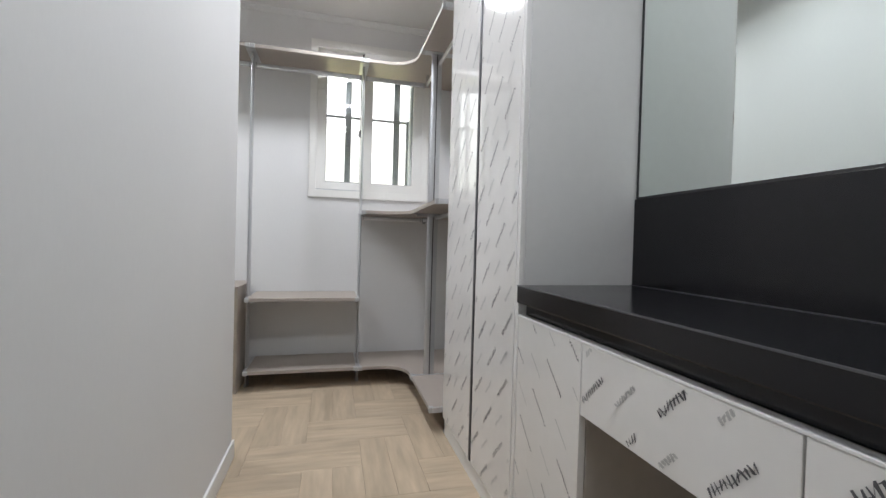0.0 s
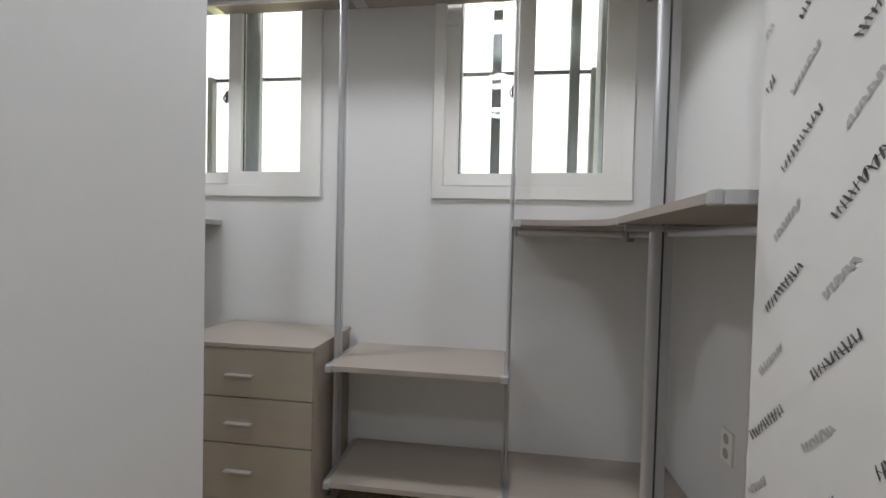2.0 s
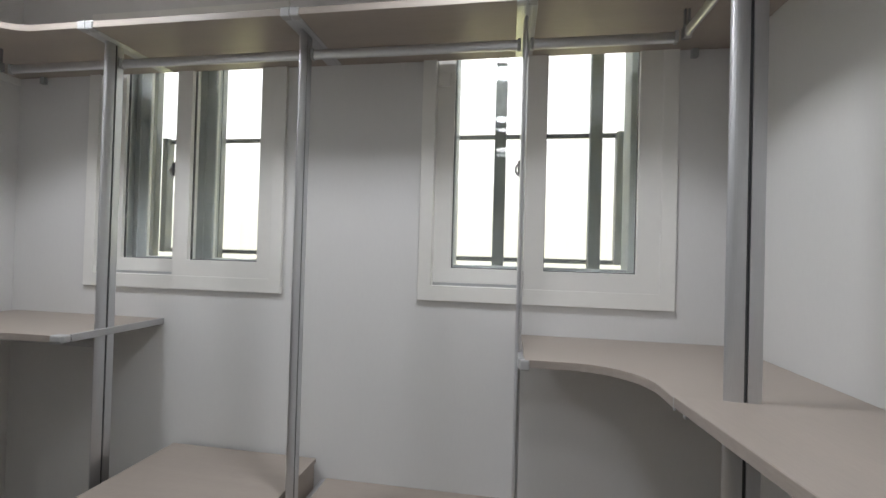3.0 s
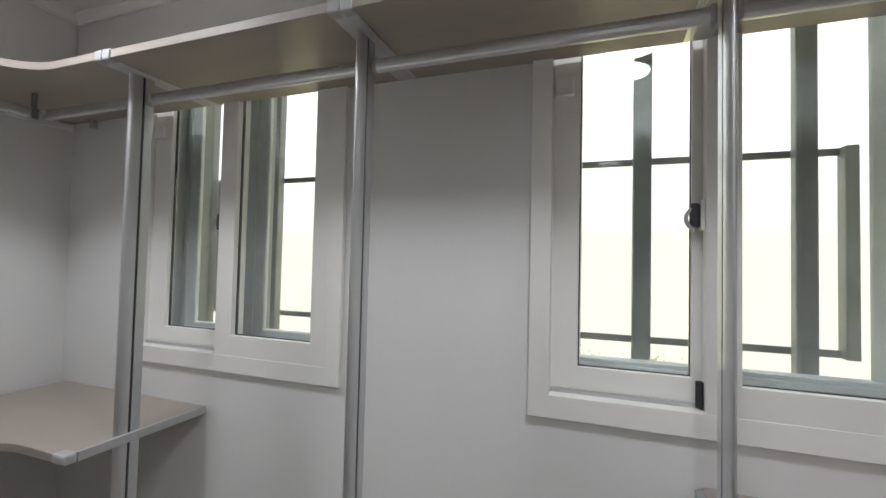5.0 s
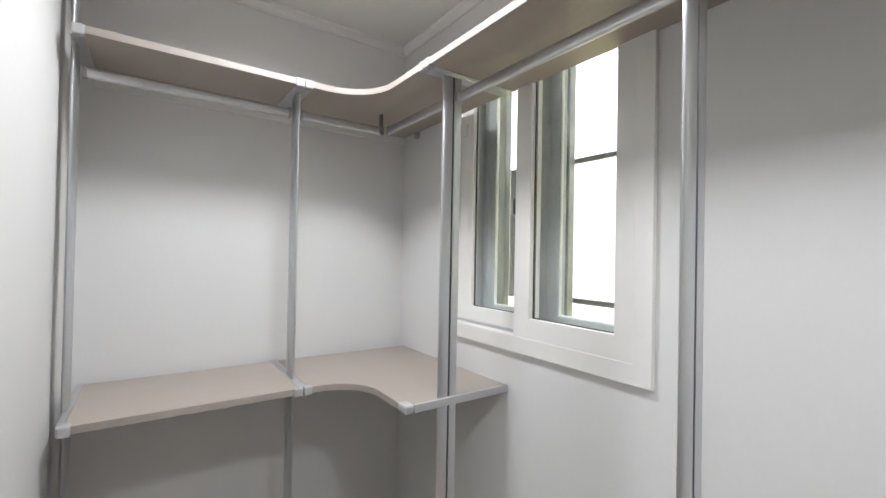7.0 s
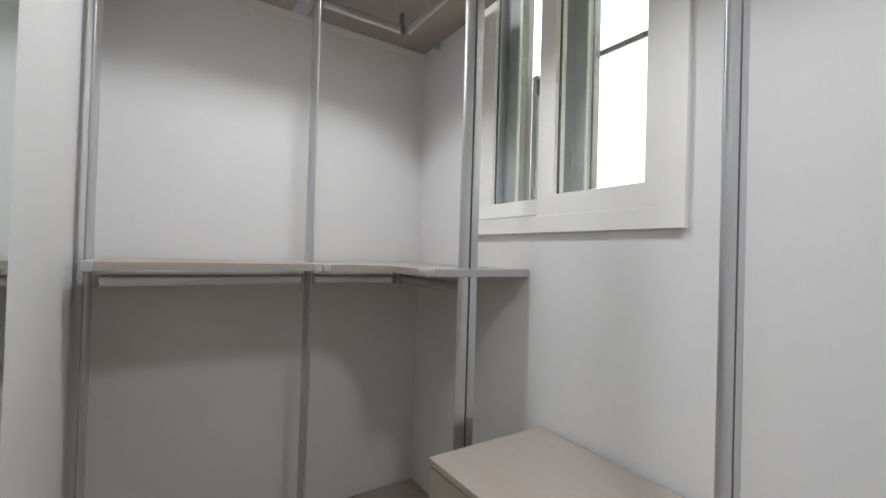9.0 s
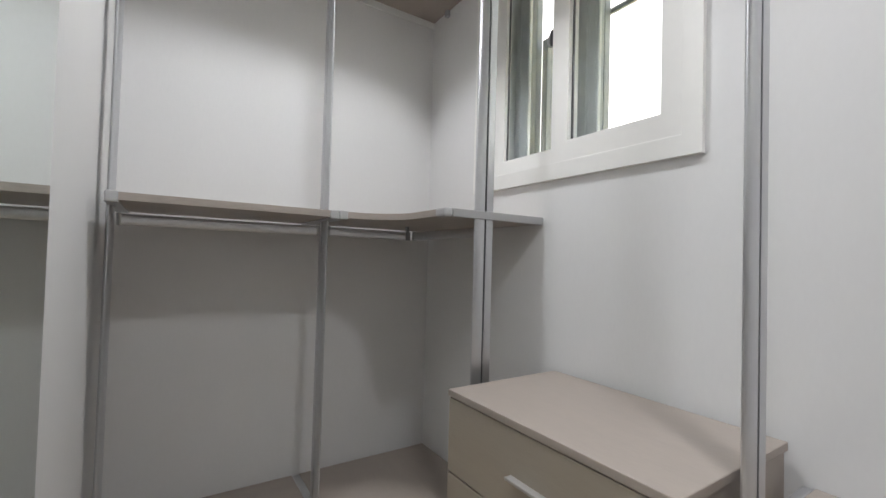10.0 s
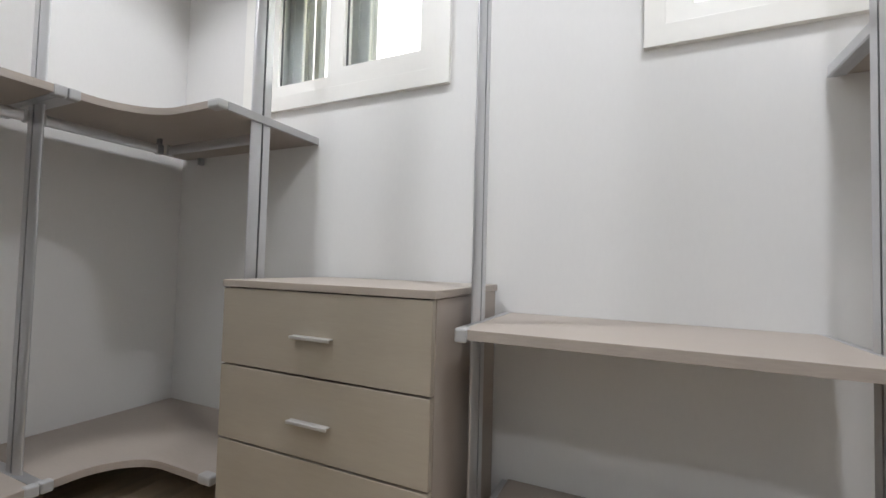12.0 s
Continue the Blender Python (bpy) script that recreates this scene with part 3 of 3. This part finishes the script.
# ---- wardrobe with protective film ----
def film_front(name, parent, u0, u1, z0, z1, origin, turned=False, thick=1.0, x=2.88):
    """A filmed front on the plane x, between u (= -y) and z limits, with slanted lines of illegible print; turned: the film lies a quarter turn round."""
    d = part(name, box(x, x + 0.02, -u1, -u0, z0, z1, 0.0015), FILM, parent)
    e = 0.004
    for pale in (False, True):
        size, tall = (0.088, 0.015 * thick) if pale else (0.126, 0.0205 * thick)
        rng = random.Random(5 if pale else 4)
        for i in range(-30, 31):
            for j in range(-30, 31):
                du, dz = 0.119 * i - 0.028 * j - (0.026 if pale else 0), -0.086 * i - 0.247 * j - (0.133 if pale else 0)
                du, dz = (-dz, du) if turned else (du, dz)
                cu, cz = origin[0] + du, origin[1] + dz
                if not (u0 - 0.05 < cu < u1 + 0.05 and z0 - 0.05 < cz < z1 + 0.05):
                    continue
                ang = math.radians(136 if turned else 46)
                ca, sa = math.cos(ang), math.sin(ang)
                # one jagged ribbon: broad at the strokes, thin between them
                cuts, k = [], 9 if pale else 12
                for n in range(k):
                    p = n / k * size - size / 2
                    w = size / k
                    lo, hi = -tall * rng.uniform(0.3, 0.5), tall * rng.uniform(0.3, 0.5)
                    mid = tall * rng.uniform(-0.3, 0.3)
                    lean = rng.uniform(-0.004, 0.0045)
                    t = w * (rng.uniform(0.55, 0.75) if pale else rng.uniform(0.26, 0.46))
                    cuts += [(p, p, mid - 0.0007, mid + 0.0007), (p + 0.0006 - lean, p + 0.0006 + lean, lo, hi), (p + t - lean, p + t + lean, lo, hi), (p + t + 0.0006, p + t + 0.0006, mid - 0.0007, mid + 0.0007)]
                bm, last = bmesh.new(), None
                for pl, ph, lo, hi in cuts:
                    q = [(cu + a * ca - b * sa, cz + a * sa + b * ca) for a, b in ((pl, lo), (ph, hi))]
                    if not all(u0 + e < a < u1 - e and z0 + e < b < z1 - e for a, b in q):
                        last = None
                        continue
                    now = [bm.verts.new((x - 0.0012, -a, b)) for a, b in q]
                    if last:
                        bm.faces.new((last[0], now[0], now[1], last[1]))
                    last = now
                if len(bm.faces) > 4:
                    part("printed_mark", bm, INK_PALE if pale else INK, d)
                else:
                    bm.free()
    return d


wardrobe = empty("wardrobe", 0, 0, 0, "tall white gloss wardrobe still covered in printed protective film", "wardrobe")
part("carcass", boxes((2.903, 3.42, -2.298, -1.328, 0.09, 2.86), (2.885, 2.903, -2.298, -2.276, 0.0, 2.86)), TRIM, wardrobe)
part("plinth", box(2.893, 3.0, -2.275, -1.328, 0.0, 0.088, 0.002), TRIM, wardrobe)
film_front("door", wardrobe, 1.328, 1.812, 0.1, 2.86, (1.679, 1.25))
film_front("door", wardrobe, 1.838, 2.272, 0.1, 2.86, (2.005, 1.226))
part("handle_profile", box(2.876, 2.902, -1.837, -1.813, 0.1, 2.86, 0.003), SLOT, wardrobe, "dark grey upright handle profile")
part("edge_strip", box(2.881, 2.9, -2.299, -2.274, 0.0, 2.86, 0.003), FILM, wardrobe)
part("side_panel", box(2.9, 3.419, -2.304, -2.2985, 0.962, 2.86), PANEL, wardrobe, "plain grey side panel")
part("filler", box(2.886, 3.42, -2.298, -1.328, 2.862, ZC - 0.001), TRIM, wardrobe)

# ---- dressing table ----
V0, V1 = -2.306, END + 0.002
vanity = empty("dressing_table", 3.1, -3.2, 0, "white filmed drawers under a thick black stone top", "dressing table")


def vpart(name, bm, mat, parent=None, label=""):
    ob = part(name, bm, mat, parent or vanity, label)
    if not parent:
        ob.matrix_parent_inverse = Matrix.Translation((-3.1, 3.2, 0))
    return ob


vpart("worktop", box(2.872, 3.338, V1, V0, 0.90, 0.962, 0.004), STONE, None, "black stone worktop")
vpart("recess", box(2.91, 3.35, V1, V0, 0.858, 0.90), STONE, None, "black recessed strip under the top")
vpart("upstand", box(3.338, 3.42, V1, V0, 0.963, 1.284, 0.002), STONE, None, "black stone splashback")
vpart("edge_trim", box(2.879, 2.905, V1, V0, 0.854, 0.8585), TRIM, None, "thin white top edge of the drawers")
vpart("cabinet_body", boxes((2.902, 3.35, -2.70, -2.3065, 0.0, 0.856), (2.902, 3.35, V1, -2.70, 0.67, 0.856), (3.30, 3.35, V1, -2.70, 0.0, 0.668)), KNEE, None, "beige cabinet body")
vm = Matrix.Translation((-3.1, 3.2, 0))
for args in (("cabinet_door", 2.308, 2.696, 0.08, 0.853, (2.561, 0.7205), True), ("drawer", 2.70, 3.235, 0.665, 0.853, (2.75, 0.745), False), ("drawer", 3.239, 3.80, 0.665, 0.853, (3.46, 0.76), False)):
    name, u0, u1, z0, z1, org, turned = args
    d = film_front(name, vanity, u0, u1, z0, z1, org, turned, 0.42 if turned else 1.0)
    d.matrix_parent_inverse = vm

mirror = part("wall_mirror", prism([(3.347, V0 - 0.0075), (3.418, V0 - 0.0075), (3.418, V1 + 0.01), (3.384, V1 + 0.01)], 1.292, 2.62), MIRROR)
tagged(mirror, "large frameless mirror above the dressing table", "mirror")
part("mirror_frame", boxes((3.344, 3.419, V1 + 0.01, V0 - 0.002, 1.285, 1.292), (3.344, 3.419, V0 - 0.0075, V0 - 0.002, 1.292, 2.62), (3.344, 3.419, V1 + 0.01, V0 - 0.002, 2.62, 2.632)), RUBBER, mirror, "slim black mirror frame")
vpart("sealant", box(3.334, 3.3378, V1, V0, 0.9622, 0.9645), STONE_EDGE, None, "thin grey sealant line")
# thin grey strip painted as the highlight on the worktop's front edge
vpart("edge_line", box(2.8705, 2.8735, V1, V0, 0.9585, 0.9625), STONE_EDGE, None, "grey highlight painted along the front edge")

tall = part("full_length_mirror", box(1.02, 1.75, RY + 0.001, RY + 0.016, 0.16, 2.205, 0.001), MIRROR)
tagged(tall, "frameless full-length mirror fixed on the partition wall", "mirror")

# ---- socket ----
socket = empty("wall_socket", RX, -0.566, 0.514, "ivory double socket on the wall", "socket")
part("plate", box(-0.009, -0.0005, -0.038, 0.038, -0.06, 0.06, 0.003), OUTLET, socket)
for z in (-0.027, 0.027):
    ring = [(0.019 * math.cos(t), 0.019 * math.sin(t)) for t in [math.tau * i / 20 for i in range(20)]]
    bm = bmesh.new()
    f = bm.faces.new([bm.verts.new((-0.0095, a, z + b)) for a, b in ring])
    bmesh.ops.inset_region(bm, faces=[f], thickness=0.003)
    part("outlet", bm, KNEE, socket, "round recessed outlet")

# ---- ceiling lamps ----
for lx, ly, size, watts in LAMPS:
    lamp = empty("ceiling_light", lx, ly, ZC, "flat round white ceiling light, switched on", "ceiling light", "ceiling lights")
    part("housing", prism([((size / 2 + 0.02) * math.cos(t), (size / 2 + 0.02) * math.sin(t)) for t in [math.tau * i / 40 for i in range(40)]], -0.06, -0.001, 0.006), LAMPFACE, lamp)

# ---- outside ----
structure(part("ground", box(-600, 600, 0.6, 900, -11.2, -10.6), GROUND), "dry yellowish grass ground outside", "ground")
# added sheet that glows: haze and daylight are put into its emission
HAZE = bpy.data.materials.new("glowing_hazy_backdrop")
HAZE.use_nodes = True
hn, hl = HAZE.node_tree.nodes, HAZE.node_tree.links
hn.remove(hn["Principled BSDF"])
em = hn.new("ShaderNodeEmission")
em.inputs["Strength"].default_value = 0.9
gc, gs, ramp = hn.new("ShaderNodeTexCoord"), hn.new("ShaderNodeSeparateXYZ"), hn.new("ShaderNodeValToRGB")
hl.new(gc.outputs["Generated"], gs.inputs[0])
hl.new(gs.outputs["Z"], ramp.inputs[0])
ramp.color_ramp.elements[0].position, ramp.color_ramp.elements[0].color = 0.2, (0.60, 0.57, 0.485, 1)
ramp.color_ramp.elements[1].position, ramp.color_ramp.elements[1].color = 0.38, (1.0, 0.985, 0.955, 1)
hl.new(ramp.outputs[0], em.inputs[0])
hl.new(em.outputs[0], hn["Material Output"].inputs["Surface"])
structure(part("backdrop", box(-150, 150, 58, 58.5, -10.6, 70), HAZE), "glowing backdrop sheet coloured as bright hazy sky and pale cream distance", "sky")


def bush(x, y, s):
    rng = random.Random(int(x * 10 + 99))
    bm = bmesh.new()
    for _ in range(900):
        p = Vector((rng.gauss(0, 0.34), rng.gauss(0, 0.3), abs(rng.gauss(0.1, 0.3)))) * s
        q = Euler((rng.uniform(0, 6.3), rng.uniform(0, 6.3), rng.uniform(0, 6.3))).to_matrix()
        z = s * rng.uniform(0.035, 0.07)
        bm.faces.new([bm.verts.new(p + q @ Vector(v)) for v in ((-z, 0, 0), (0, -z * 0.45, 0), (z, 0, 0.2 * z), (0, z * 0.45, 0))])
    b = empty("bush", x, y, -10.6, "low bright green leafy bush in the grass", "bush", "bushes")
    part("leaves", bm, LEAF, b)
    part("stem", box(-0.02, 0.02, -0.02, 0.02, 0, 0.4 * s, 0.005), GRILLE, b)


for x, y, s in ((-3.0, 44, 4.0), (1.5, 50, 3.5), (17.0, 46, 3.6), (9.0, 53, 3.0), (-20.0, 48, 4.0)):
    bush(x, y, s)

# ---- floor planks ----
PW, PN = 0.28, 2
plank_meshes = {}


def plank(x0, x1, y0, y1):
    x0, x1, y0, y1 = max(x0, 0.0), min(x1, 3.42), max(y0, END), min(y1, 0.0)
    if x1 - x0 < 0.01 or y1 - y0 < 0.01 or (x1 < WX + 0.01 and y1 < RY + 0.01):
        return
    a, b = x1 - x0 - 0.0007, y1 - y0 - 0.0007
    turned = b > a
    if turned:
        a, b = b, a
    key = (round(a, 3), round(b, 3))
    if key not in plank_meshes:
        bm = bmesh.new()
        e = 0.001
        lo = [bm.verts.new((x, y, -0.006)) for x, y in ((-a / 2, -b / 2), (a / 2, -b / 2), (a / 2, b / 2), (-a / 2, b / 2))]
        mi = [bm.verts.new((v.co.x, v.co.y, -0.001)) for v in lo]
        hi = [bm.verts.new((v.co.x - math.copysign(e, v.co.x), v.co.y - math.copysign(e, v.co.y), 0.0)) for v in lo]
        for r, s in ((lo, mi), (mi, hi)):
            for i in range(4):
                bm.faces.new((r[i], r[(i + 1) % 4], s[(i + 1) % 4], s[i]))
        bm.faces.new(hi)
        me = bpy.data.meshes.new("plank")
        bm.to_mesh(me)
        bm.free()
        me.materials.append(PLANK)
        plank_meshes[key] = me
    ob = new("plank", plank_meshes[key])
    ob.location = ((x0 + x1) / 2, (y0 + y1) / 2, 0)
    if turned:
        ob.rotation_euler = (0, 0, math.pi / 2)
    ob.parent = floor


for j in range(-8, 9):
    for i in range(-40, 41):
        u, v = (i + PN * j) * PW + 0.17, (i - PN * j) * PW + 0.10
        if -1 < u < 4.2 and -5.8 < v < 0.9:
            for h in (0, PW / 2):
                plank(u, u + PN * PW, v + h, v + h + PW / 2)
                plank(u + h, u + h + PW / 2, v + PW, v + PW + PN * PW)
